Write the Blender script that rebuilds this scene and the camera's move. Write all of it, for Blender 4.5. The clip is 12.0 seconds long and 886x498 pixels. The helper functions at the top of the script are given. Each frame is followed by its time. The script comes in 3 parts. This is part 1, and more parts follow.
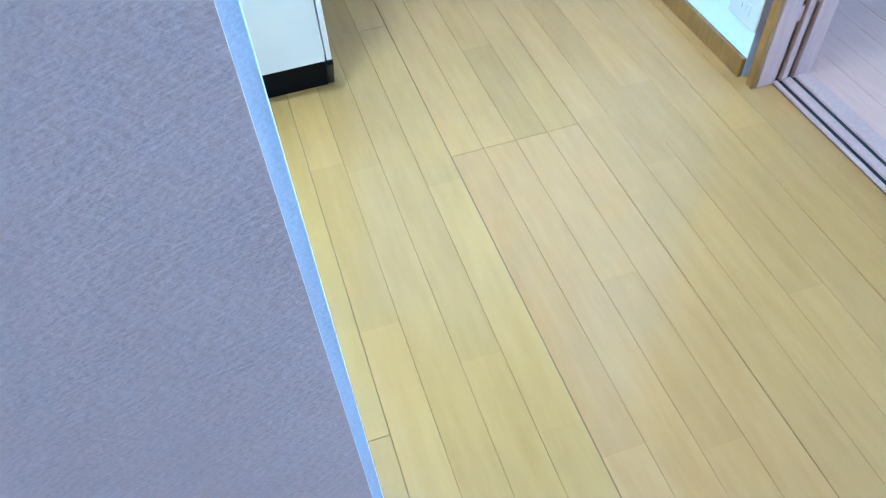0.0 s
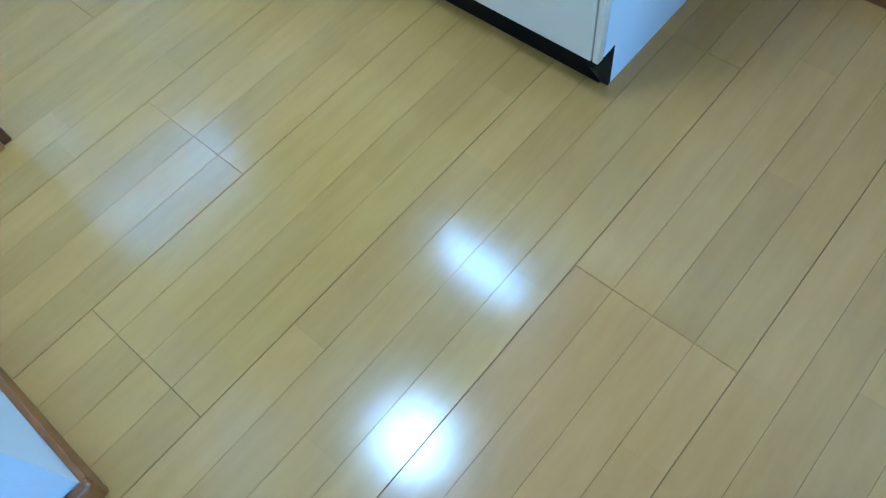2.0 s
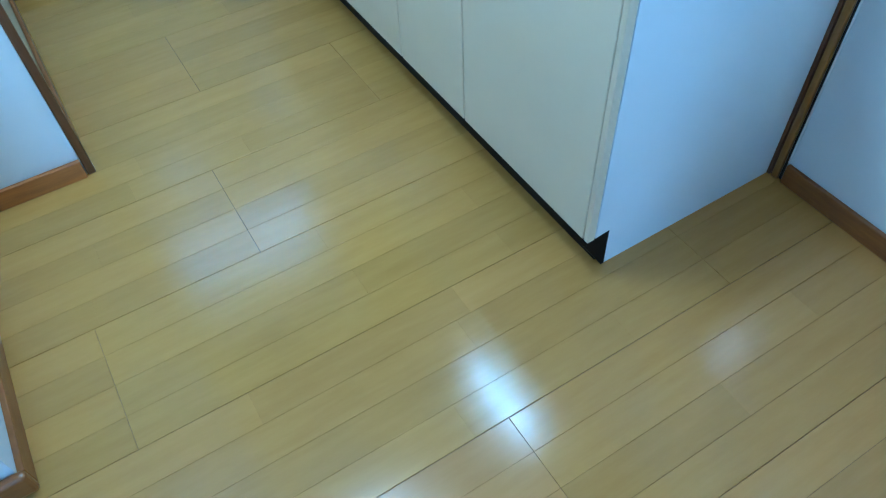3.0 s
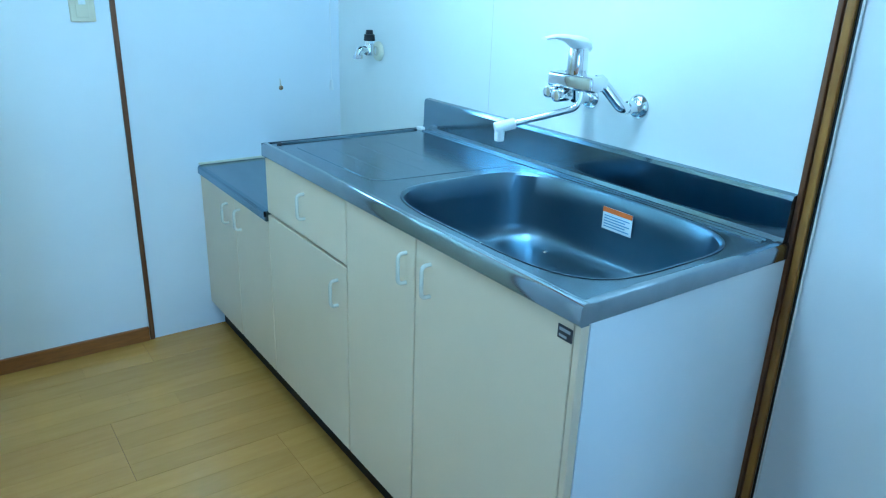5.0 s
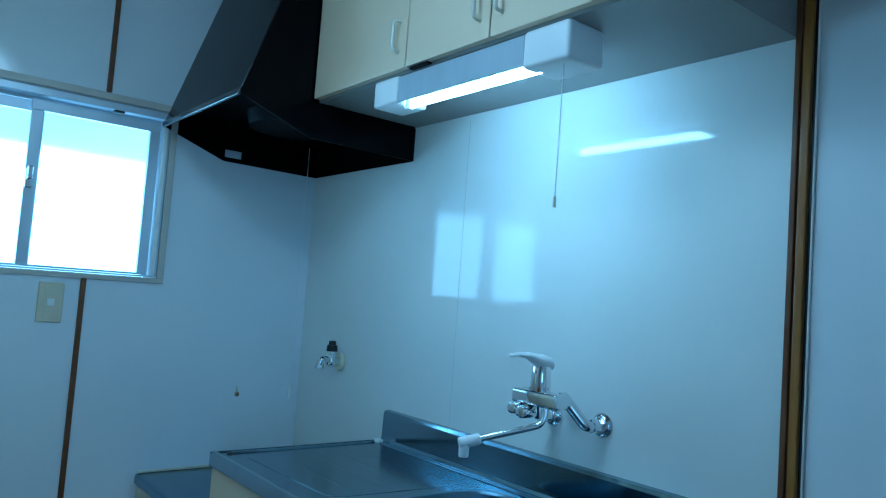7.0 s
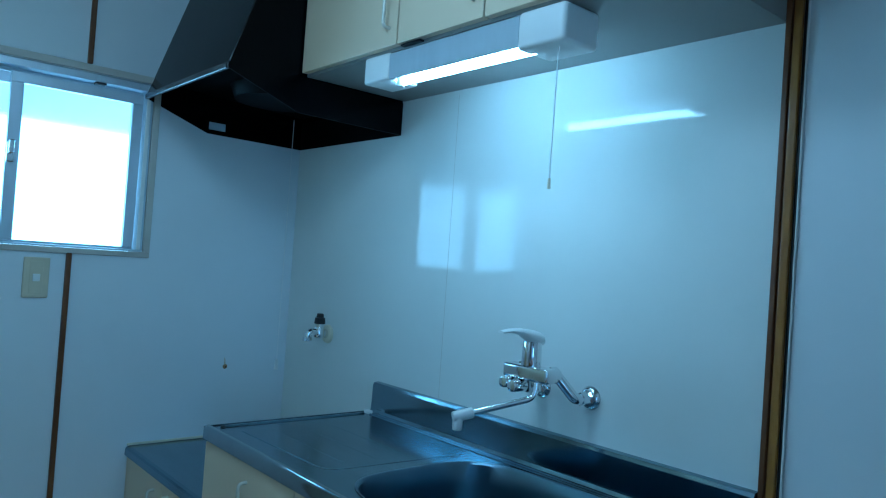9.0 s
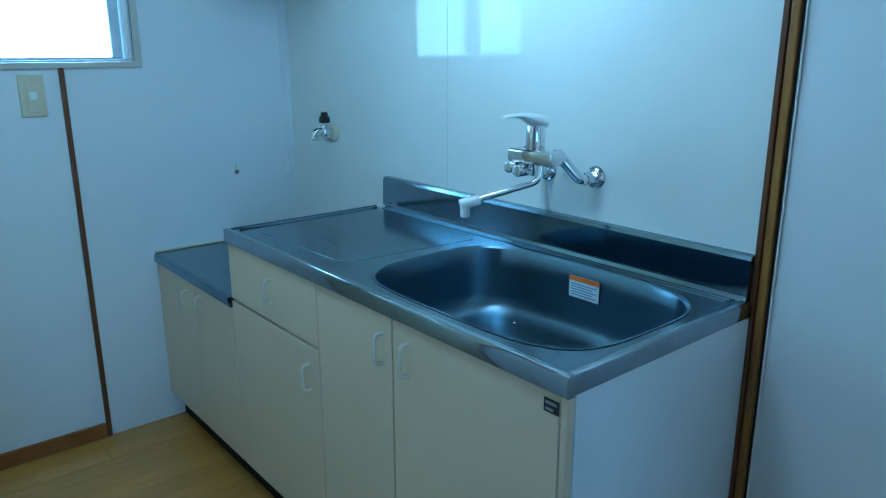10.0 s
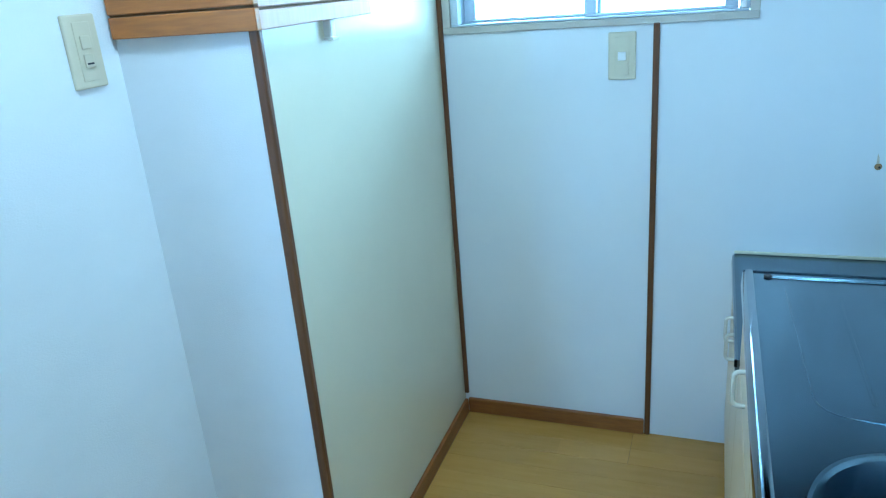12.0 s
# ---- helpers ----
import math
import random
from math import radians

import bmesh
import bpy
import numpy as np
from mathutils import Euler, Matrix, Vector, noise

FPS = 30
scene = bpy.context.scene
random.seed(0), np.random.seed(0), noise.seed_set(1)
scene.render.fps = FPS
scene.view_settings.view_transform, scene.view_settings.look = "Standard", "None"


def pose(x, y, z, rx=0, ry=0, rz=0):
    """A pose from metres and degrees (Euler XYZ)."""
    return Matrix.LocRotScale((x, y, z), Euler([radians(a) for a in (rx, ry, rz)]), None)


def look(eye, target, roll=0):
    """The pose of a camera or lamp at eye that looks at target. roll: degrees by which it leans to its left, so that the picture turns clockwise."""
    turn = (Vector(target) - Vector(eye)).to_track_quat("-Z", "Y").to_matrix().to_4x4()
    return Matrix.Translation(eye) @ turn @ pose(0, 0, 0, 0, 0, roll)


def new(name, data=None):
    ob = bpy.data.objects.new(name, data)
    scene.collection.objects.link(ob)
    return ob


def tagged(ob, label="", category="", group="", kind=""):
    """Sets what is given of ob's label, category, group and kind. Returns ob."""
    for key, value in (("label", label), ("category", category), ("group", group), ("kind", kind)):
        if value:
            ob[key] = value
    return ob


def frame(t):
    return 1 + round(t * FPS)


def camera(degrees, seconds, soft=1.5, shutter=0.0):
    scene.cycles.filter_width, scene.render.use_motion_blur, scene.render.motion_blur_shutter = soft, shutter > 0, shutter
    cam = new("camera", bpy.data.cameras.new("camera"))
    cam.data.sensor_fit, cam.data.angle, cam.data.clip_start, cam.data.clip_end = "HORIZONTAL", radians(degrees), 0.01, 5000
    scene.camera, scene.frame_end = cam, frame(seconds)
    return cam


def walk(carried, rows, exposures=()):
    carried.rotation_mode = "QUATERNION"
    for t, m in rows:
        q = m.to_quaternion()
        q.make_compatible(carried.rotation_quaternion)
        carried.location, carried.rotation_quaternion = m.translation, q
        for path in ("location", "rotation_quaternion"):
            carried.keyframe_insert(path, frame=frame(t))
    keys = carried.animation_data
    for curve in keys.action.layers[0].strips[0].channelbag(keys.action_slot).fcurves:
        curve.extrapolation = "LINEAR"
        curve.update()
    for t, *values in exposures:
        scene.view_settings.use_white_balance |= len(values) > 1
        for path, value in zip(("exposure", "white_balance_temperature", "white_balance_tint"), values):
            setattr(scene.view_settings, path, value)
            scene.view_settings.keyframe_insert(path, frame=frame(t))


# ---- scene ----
cam = camera(62.8, 12.0, soft=1.2)
PATH = [
    (0, (1.647, -1.975, 1.094), (1.982, -0.739, -0.442), -4.1),
    (0.2, (1.701, -1.903, 1.085), (2.095, -0.717, -0.476), -2.5),
    (0.5, (1.82, -1.771, 1.117), (2.179, -0.668, -0.512), 1.8),
    (1, (1.936, -1.621, 1.119), (1.932, -0.55, -0.57), -0.4),
    (1.5, (2.15, -1.534, 1.122), (1.675, -0.625, -0.595), -4.8),
    (2, (2.266, -1.371, 1.099), (1.51, -0.732, -0.638), -10.4),
    (2.5, (2.346, -1.3, 1.137), (1.493, -0.74, -0.583), -4.7),
    (3, (2.45, -1.22, 1.196), (1.337, -0.607, -0.349), -3.6),
    (3.5, (2.466, -1.262, 1.23), (1.2, -0.481, -0.108), -1.2),
    (5.3, (2.456, -1.267, 1.238), (0.89, -0.144, 0.701), 2.0),
    (5.5, (2.453, -1.265, 1.239), (0.867, -0.122, 0.82), 2.2),
    (6, (2.446, -1.271, 1.238), (0.855, -0.073, 1.06), 4.1),
    (6.5, (2.436, -1.268, 1.238), (0.854, -0.043, 1.244), 4.3),
    (7, (2.43, -1.283, 1.235), (0.863, -0.048, 1.37), 4.2),
    (7.2, (2.428, -1.283, 1.236), (0.867, -0.045, 1.414), 4.5),
    (8.8, (2.412, -1.310, 1.256), (0.884, -0.024, 1.416), 4.1),
    (9, (2.421, -1.33, 1.262), (0.899, -0.033, 1.303), 4.0),
    (9.5, (2.448, -1.36, 1.252), (0.944, -0.064, 1.007), 2.2),
    (10, (2.437, -1.312, 1.261), (0.955, -0.075, 0.736), -0.1),
    (10.5, (2.357, -1.147, 1.276), (0.814, -0.136, 0.503), -1.1),
    (11, (2.22, -1.008, 1.294), (0.549, -0.352, 0.412), -3.8),
    (11.4, (2.045, -0.865, 1.296), (0.286, -0.463, 0.433), -1.7),
    (11.5, (2.02, -0.832, 1.308), (0.243, -0.503, 0.451), -2.2),
    (11.7, (1.982, -0.766, 1.329), (0.155, -0.738, 0.517), -4.4),
    (11.8, (1.99, -0.704, 1.323), (0.155, -0.935, 0.56), -5.2),
    (12, (1.976, -0.613, 1.35), (0.226, -1.297, 0.663), -4.6),
]
walk(cam, [(t, look(eye, target, roll)) for t, eye, target, roll in PATH],
     exposures=[(0.0, 3.1, 4000, 3), (0.5, 2.7, 3830, 3), (1.0, 2.45, 3790, 0), (1.5, 2.45, 3880, 2), (2.0, 2.12, 3890, -2), (2.5, 1.9, 3930, -4), (3.0, 1.9, 3980, -8), (3.7, 1.95, 4130, -9),
                (5.3, 1.5, 4180, -12), (5.7, 1.15, 4120, -13), (6.5, 0.28, 4000, -13), (7.2, 0.08, 3970, -13), (8.8, -0.05, 3990, -13),
                (9.5, 0.14, 4060, -13), (10.5, 1.05, 4310, -11), (11.0, 1.4, 4440, -10), (11.5, 1.5, 4450, -8), (12.0, 1.55, 4470, -7)])

# ---- world ----
world = bpy.data.worlds.new("sky")
scene.world = world
world.use_nodes = True
wn = world.node_tree
sky = wn.nodes.new("ShaderNodeTexSky")
sky.sky_type, sky.sun_disc, sky.sun_elevation, sky.sun_rotation = "NISHITA", False, radians(35), radians(200)
wn.links.new(sky.outputs[0], wn.nodes["Background"].inputs[0])
wn.nodes["Background"].inputs[1].default_value = 0.1
WINDOW_GLOW = 7.0
TUBE_GLOW = 33.0
CEILING_LAMP_GLOW = 19.0
ROOM_GLOW = 4.3


# ---- materials ----
def shader(name, color, rough=0.5, metal=0.0, scale=0.0, vary=0.12, stretch=(1, 1, 1), bump=0.0, bump_scale=200.0, coat=0.0,
           island=0.0, tint=None, rough_vary=0.0, spec=0.5, shift=0.0, detail=6, tone=False):
    """A surface with cloudy colour change, fine relief and uneven gloss."""
    m = bpy.data.materials.new(name)
    m.use_nodes = True
    nt = m.node_tree
    b = nt.nodes["Principled BSDF"]
    b.inputs["Roughness"].default_value, b.inputs["Metallic"].default_value = rough, metal
    b.inputs["Base Color"].default_value = (*color, 1)
    b.inputs["Coat Weight"].default_value, b.inputs["Coat Roughness"].default_value = coat, 0.08
    b.inputs["Specular IOR Level"].default_value = spec
    co = nt.nodes.new("ShaderNodeTexCoord")
    mp = nt.nodes.new("ShaderNodeMapping")
    mp.inputs["Scale"].default_value = stretch
    nt.links.new(co.outputs["Object"], mp.inputs["Vector"])
    if scale:
        n = nt.nodes.new("ShaderNodeTexNoise")
        n.inputs["Scale"].default_value, n.inputs["Detail"].default_value, n.inputs["Roughness"].default_value = scale, detail, 0.6
        nt.links.new(mp.outputs[0], n.inputs["Vector"])
        ramp = nt.nodes.new("ShaderNodeMapRange")
        ramp.inputs["From Min"].default_value, ramp.inputs["From Max"].default_value = 0.3, 0.7
        nt.links.new(n.outputs["Fac"], ramp.inputs["Value"])
        mix = nt.nodes.new("ShaderNodeMix")
        mix.data_type = "RGBA"
        low = tint or [c * (1 - vary) for c in color]
        mix.inputs[6].default_value = (*color, 1)
        mix.inputs[7].default_value = (*low, 1)
        nt.links.new(ramp.outputs[0], mix.inputs[0])
        out = mix.outputs[2]
        if island or shift:
            hsv = nt.nodes.new("ShaderNodeHueSaturation")
            geo = nt.nodes.new("ShaderNodeNewGeometry")
            info = nt.nodes.new("ShaderNodeObjectInfo")
            add = nt.nodes.new("ShaderNodeMath")
            add.operation = "ADD"
            nt.links.new(geo.outputs["Random Per Island"], add.inputs[0])
            nt.links.new(info.outputs["Random"], add.inputs[1])
            fr = nt.nodes.new("ShaderNodeMath")
            fr.operation = "FRACT"
            nt.links.new(add.outputs[0], fr.inputs[0])
            r = nt.nodes.new("ShaderNodeMapRange")
            r.inputs["To Min"].default_value, r.inputs["To Max"].default_value = 1 - island, 1 + island
            nt.links.new(fr.outputs[0], r.inputs["Value"])
            nt.links.new(r.outputs[0], hsv.inputs["Value"])
            r2 = nt.nodes.new("ShaderNodeMapRange")
            r2.inputs["To Min"].default_value, r2.inputs["To Max"].default_value = 0.5 - shift, 0.5 + shift
            nt.links.new(info.outputs["Random"], r2.inputs["Value"])
            nt.links.new(r2.outputs[0], hsv.inputs["Hue"])
            nt.links.new(out, hsv.inputs["Color"])
            out = hsv.outputs[0]
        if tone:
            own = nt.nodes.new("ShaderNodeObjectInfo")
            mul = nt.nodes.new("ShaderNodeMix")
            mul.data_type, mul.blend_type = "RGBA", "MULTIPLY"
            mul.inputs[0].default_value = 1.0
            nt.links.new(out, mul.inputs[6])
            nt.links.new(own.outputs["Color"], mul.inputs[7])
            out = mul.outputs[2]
        nt.links.new(out, b.inputs["Base Color"])
        if rough_vary:
            n2 = nt.nodes.new("ShaderNodeTexNoise")
            n2.inputs["Scale"].default_value, n2.inputs["Detail"].default_value = scale * 0.5, 4
            nt.links.new(co.outputs["Object"], n2.inputs["Vector"])
            rr = nt.nodes.new("ShaderNodeMapRange")
            rr.inputs["To Min"].default_value, rr.inputs["To Max"].default_value = max(rough - rough_vary, 0.02), rough + rough_vary
            nt.links.new(n2.outputs["Fac"], rr.inputs["Value"])
            nt.links.new(rr.outputs[0], b.inputs["Roughness"])
    if bump:
        nb = nt.nodes.new("ShaderNodeTexNoise")
        nb.inputs["Scale"].default_value, nb.inputs["Detail"].default_value = bump_scale, 3
        nt.links.new(mp.outputs[0], nb.inputs["Vector"])
        bm_ = nt.nodes.new("ShaderNodeBump")
        bm_.inputs["Strength"].default_value, bm_.inputs["Distance"].default_value = bump, 0.002
        nt.links.new(nb.outputs["Fac"], bm_.inputs["Height"])
        nt.links.new(bm_.outputs[0], b.inputs["Normal"])
    return m


def glow(name, color, strength):
    m = bpy.data.materials.new(name)
    m.use_nodes = True
    nt = m.node_tree
    nt.nodes.remove(nt.nodes["Principled BSDF"])
    e = nt.nodes.new("ShaderNodeEmission")
    e.inputs[0].default_value, e.inputs[1].default_value = (*color, 1), strength
    nt.links.new(e.outputs[0], nt.nodes["Material Output"].inputs[0])
    return m


PAPER = shader("wallpaper", (0.80, 0.81, 0.82), 0.6, scale=3, vary=0.05, bump=0.35, bump_scale=260, stretch=(1, 1, 2))
PANEL = shader("glossy_wall_panel", (0.80, 0.81, 0.775), 0.055, scale=2.5, vary=0.06, bump=0.004, bump_scale=30, rough_vary=0.015, spec=0.33)
WHITE_PANEL = shader("white_wall_board", (0.78, 0.80, 0.82), 0.13, scale=2.5, vary=0.05, bump=0.03, bump_scale=60, rough_vary=0.06)
CREAM = shader("cream_wall_board", (0.75, 0.705, 0.54), 0.24, scale=2, vary=0.06, bump=0.05, bump_scale=60, rough_vary=0.06)
# wallpaper with the hall's dim warm light mixed into its colour
DIM_LIT_PAPER = shader("shaded_hall_wallpaper", (0.84, 0.61, 0.49), 0.7, scale=14, vary=0.06, bump=0.7, bump_scale=160, stretch=(1, 1, 3))
# the ceiling is out of view; its dark brown holds down bounce light
CEIL = shader("low_bounce_ceiling", (0.42, 0.38, 0.33), 0.8, scale=4, vary=0.05, bump=0.3, bump_scale=150)
TRIM = shader("brown_stained_wood", (0.145, 0.062, 0.020), 0.32, scale=18, tint=(0.09, 0.036, 0.012), stretch=(4, 4, 0.5), bump=0.1, bump_scale=90)
SKIRT = shader("brown_skirting_wood", (0.29, 0.115, 0.022), 0.3, scale=14, tint=(0.19, 0.074, 0.021), stretch=(1, 1, 8), bump=0.1, bump_scale=90)
GOLD = shader("golden_stained_wood", (0.33, 0.165, 0.026), 0.3, scale=14, tint=(0.21, 0.098, 0.016), stretch=(4, 4, 0.6), bump=0.1, bump_scale=90)
OAK = shader("orange_stained_wood", (0.46, 0.18, 0.032), 0.35, scale=10, tint=(0.30, 0.115, 0.03), stretch=(1, 1, 9), bump=0.1, bump_scale=90)
JAMB = shader("pink_beige_wood_grain_film", (0.58, 0.36, 0.26), 0.4, scale=16, tint=(0.50, 0.30, 0.21), stretch=(6, 6, 0.6))
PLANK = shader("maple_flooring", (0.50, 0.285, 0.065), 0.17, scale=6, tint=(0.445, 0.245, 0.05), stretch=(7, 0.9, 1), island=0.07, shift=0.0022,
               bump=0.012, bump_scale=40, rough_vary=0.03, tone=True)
ROOM_FLOOR = shader("pale_pink_flooring", (0.66, 0.37, 0.235), 0.34, scale=8, tint=(0.59, 0.325, 0.205), stretch=(9, 0.9, 1), island=0.04, rough_vary=0.05)
GAP = shader("dark_joint", (0.19, 0.115, 0.05), 0.7, scale=20)
LAMINATE = shader("cream_laminate", (0.71, 0.595, 0.415), 0.32, scale=3, vary=0.05, bump=0.08, bump_scale=220, rough_vary=0.06)
LAM_EDGE = shader("laminate_edge", (0.30, 0.24, 0.17), 0.5, scale=20)
UNDER = shader("grey_cabinet_board", (0.30, 0.30, 0.28), 0.5, scale=4, vary=0.06)
SIDE = shader("white_melamine", (0.80, 0.82, 0.84), 0.18, scale=3, vary=0.06, rough_vary=0.06)
BLACK = shader("black_plinth", (0.004, 0.004, 0.0045), 0.4, scale=12, vary=0.3, spec=0.12)
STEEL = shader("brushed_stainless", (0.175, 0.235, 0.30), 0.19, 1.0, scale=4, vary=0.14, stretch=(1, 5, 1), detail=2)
POLISHED = shader("polished_steel_edge", (0.37, 0.42, 0.48), 0.08, 1.0, scale=9, vary=0.25, stretch=(0.6, 1, 1), rough_vary=0.04)
# the worktop's steel again, lightened to stand in for reflected light
SPLASH = shader("lightened_stainless", (0.26, 0.32, 0.38), 0.12, 1.0, scale=4, vary=0.12, stretch=(1, 1, 5), detail=2)
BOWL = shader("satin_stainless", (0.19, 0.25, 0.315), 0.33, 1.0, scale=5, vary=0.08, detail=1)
CHROME = shader("chrome", (0.80, 0.81, 0.82), 0.07, 1.0, scale=30, vary=0.06)
PLASTIC = shader("white_plastic", (0.82, 0.82, 0.80), 0.35, scale=8, vary=0.04)
IVORY = shader("ivory_plastic", (0.66, 0.60, 0.44), 0.4, scale=12, vary=0.08)
HANDLE = shader("satin_ivory_handle", (0.70, 0.68, 0.585), 0.25, 0.1, scale=30, vary=0.06)
HOOD = shader("black_enamel", (0.002, 0.002, 0.003), 0.2, scale=6, vary=0.4, rough_vary=0.06, bump=0.03, bump_scale=50, spec=0.09)
# paler, glossier black that puts highlights on the hood's lip and ridge
HOOD_EDGE = shader("highlight_black_edge", (0.02, 0.022, 0.026), 0.22, scale=20, vary=0.4)
HOOD_IN = shader("greasy_black_steel", (0.003, 0.003, 0.0035), 0.7, scale=10, vary=0.5, spec=0.04)
FAN = shader("dull_fan_metal", (0.003, 0.003, 0.004), 0.6, 0.0, scale=12, spec=0.08)
ALU = shader("anodised_aluminium", (0.58, 0.63, 0.70), 0.38, 0.4, scale=20, vary=0.1, stretch=(1, 1, 0.2))
CASING = shader("grey_beige_casing", (0.55, 0.52, 0.46), 0.45, scale=12, vary=0.1)
RUBBER = shader("black_rubber", (0.014, 0.014, 0.016), 0.5, scale=40)
STICK = shader("label_white", (0.80, 0.82, 0.84), 0.4, scale=30, vary=0.04)
ORANGE = shader("label_orange", (0.80, 0.20, 0.03), 0.4, scale=30, vary=0.1)
INK = shader("label_print", (0.25, 0.38, 0.55), 0.5, scale=30)
BADGE = shader("dark_badge", (0.05, 0.05, 0.055), 0.3, 0.4, scale=30)
BADGE_PRINT = shader("badge_print", (0.35, 0.35, 0.36), 0.4, scale=30)
STAIN = shader("rust_stain", (0.34, 0.22, 0.10), 0.8, scale=60, vary=0.4)
STREAK = shader("pale_rust", (0.62, 0.56, 0.44), 0.6, scale=80, vary=0.25)
SEAL = shader("yellowed_sealant", (0.70, 0.665, 0.50), 0.5, scale=30)
TRACK = shader("dark_track", (0.012, 0.014, 0.018), 0.4, 0.0, scale=30)
DAY = glow("bright_daylight", (0.70, 0.90, 1.0), WINDOW_GLOW)
ROOM_DAY = glow("room_daylight", (0.54, 0.75, 1.0), ROOM_GLOW)
EAVE = shader("pale_eave_board", (0.78, 0.78, 0.78), 0.8, scale=5)
TUBE = glow("fluorescent_tube_glow", (0.76, 0.93, 1.0), TUBE_GLOW)
DISC = glow("ceiling_lamp_glow", (0.88, 0.97, 1.0), CEILING_LAMP_GLOW)
FROST = bpy.data.materials.new("frosted_glass")
FROST.use_nodes = True
fb = FROST.node_tree.nodes["Principled BSDF"]
fb.inputs["Transmission Weight"].default_value, fb.inputs["Roughness"].default_value, fb.inputs["IOR"].default_value = 1.0, 0.22, 1.2
fb.inputs["Base Color"].default_value = (0.93, 0.97, 1.0, 1)


# ---- builders ----
def part(name, bm, material, parent=None, label="", smooth=False):
    me = bpy.data.meshes.new(name)
    bmesh.ops.recalc_face_normals(bm, faces=bm.faces)
    bm.to_mesh(me)
    bm.free()
    me.materials.append(material)
    if smooth:
        me.shade_smooth()
        me.set_sharp_from_angle(angle=radians(38))
    ob = new(name, me)
    if parent is not None:
        ob.parent = parent
        ob.matrix_parent_inverse = Matrix.Translation(-parent.location)
    if label:
        ob["label"] = label
    return ob


def thing(name, at, label, category, group=""):
    ob = new(name)
    ob.location = at
    ob.empty_display_size = 0.05
    return tagged(ob, label, category, group)


def box(x0, x1, y0, y1, z0, z1, bevel=0.0, seg=2, bm=None):
    b2 = bmesh.new()
    bmesh.ops.create_cube(b2, size=1)
    for v in b2.verts:
        v.co = Vector(((x0 + x1) / 2 + v.co.x * (x1 - x0), (y0 + y1) / 2 + v.co.y * (y1 - y0), (z0 + z1) / 2 + v.co.z * (z1 - z0)))
    if bevel:
        bmesh.ops.bevel(b2, geom=b2.edges[:], offset=bevel, segments=seg, profile=0.5, affect="EDGES")
    return merge(bm, b2)


def merge(bm, b2):
    if bm is None:
        return b2
    tmp = bpy.data.meshes.new("tmp")
    b2.to_mesh(tmp)
    b2.free()
    bm.from_mesh(tmp)
    bpy.data.meshes.remove(tmp)
    return bm


def rod(a, b, r0, r1=None, seg=20, bm=None, bevel=0.0):
    a, b = Vector(a), Vector(b)
    b2 = bmesh.new()
    bmesh.ops.create_cone(b2, cap_ends=True, segments=seg, radius1=r0, radius2=r0 if r1 is None else r1, depth=(b - a).length)
    if bevel:
        rims = [e for e in b2.edges if abs(e.verts[0].co.z - e.verts[1].co.z) < 1e-6]
        bmesh.ops.bevel(b2, geom=rims, offset=bevel, segments=2, profile=0.5, affect="EDGES")
    bmesh.ops.transform(b2, matrix=Matrix.Translation((a + b) / 2) @ (b - a).to_track_quat("Z", "Y").to_matrix().to_4x4(), verts=b2.verts)
    return merge(bm, b2)


def sweep(points, r, seg=12, bm=None, radii=None):
    """A round bar along a rounded line."""
    b2 = bmesh.new()
    pts = [Vector(p) for p in points]
    rings = []
    for i, p in enumerate(pts):
        d = (pts[min(i + 1, len(pts) - 1)] - pts[max(i - 1, 0)]).normalized()
        q = d.to_track_quat("Z", "Y")
        rr = radii[i] if radii else r
        rings.append([b2.verts.new(p + q @ Vector((rr * math.cos(2 * math.pi * k / seg), rr * math.sin(2 * math.pi * k / seg), 0))) for k in range(seg)])
    for a, b in zip(rings, rings[1:]):
        best = min(range(seg), key=lambda s: (a[0].co - b[s].co).length)
        for k in range(seg):
            b2.faces.new((a[k], a[(k + 1) % seg], b[(k + 1 + best) % seg], b[(k + best) % seg]))
    b2.faces.new(rings[0][::-1])
    b2.faces.new(rings[-1])
    return merge(bm, b2)


def rounded(points, radius, steps=5):
    """The line with its corners rounded."""
    pts = [Vector(p) for p in points]
    out = [pts[0]]
    for a, b, c in zip(pts, pts[1:], pts[2:]):
        u, w = (a - b).normalized(), (c - b).normalized()
        p, q = b + u * radius, b + w * radius
        for i in range(steps + 1):
            s = i / steps
            out.append(p.lerp(b, s).lerp(b.lerp(q, s), s))
    return out + [pts[-1]]


def prism(outline, axis, a, b, bm=None, bevel=0.0):
    """A flat outline drawn out along an axis from a to b."""
    b2 = bmesh.new()

    def place(p, v):
        return Vector((v, p[0], p[1])) if axis == "x" else Vector((p[0], v, p[1])) if axis == "y" else Vector((p[0], p[1], v))
    n = len(outline)
    lo = [b2.verts.new(place(p, a)) for p in outline]
    hi = [b2.verts.new(place(p, b)) for p in outline]
    b2.faces.new(lo[::-1])
    b2.faces.new(hi)
    for i in range(n):
        b2.faces.new((lo[i], lo[(i + 1) % n], hi[(i + 1) % n], hi[i]))
    if bevel:
        bmesh.ops.bevel(b2, geom=b2.edges[:], offset=bevel, segments=2, profile=0.5, affect="EDGES")
    return merge(bm, b2)


def setting(name, bm, material, label):
    return tagged(part(name, bm, material), label, kind="structure")


# ---- shell ----
H = 2.40
SINK_WALL_END = 1.817
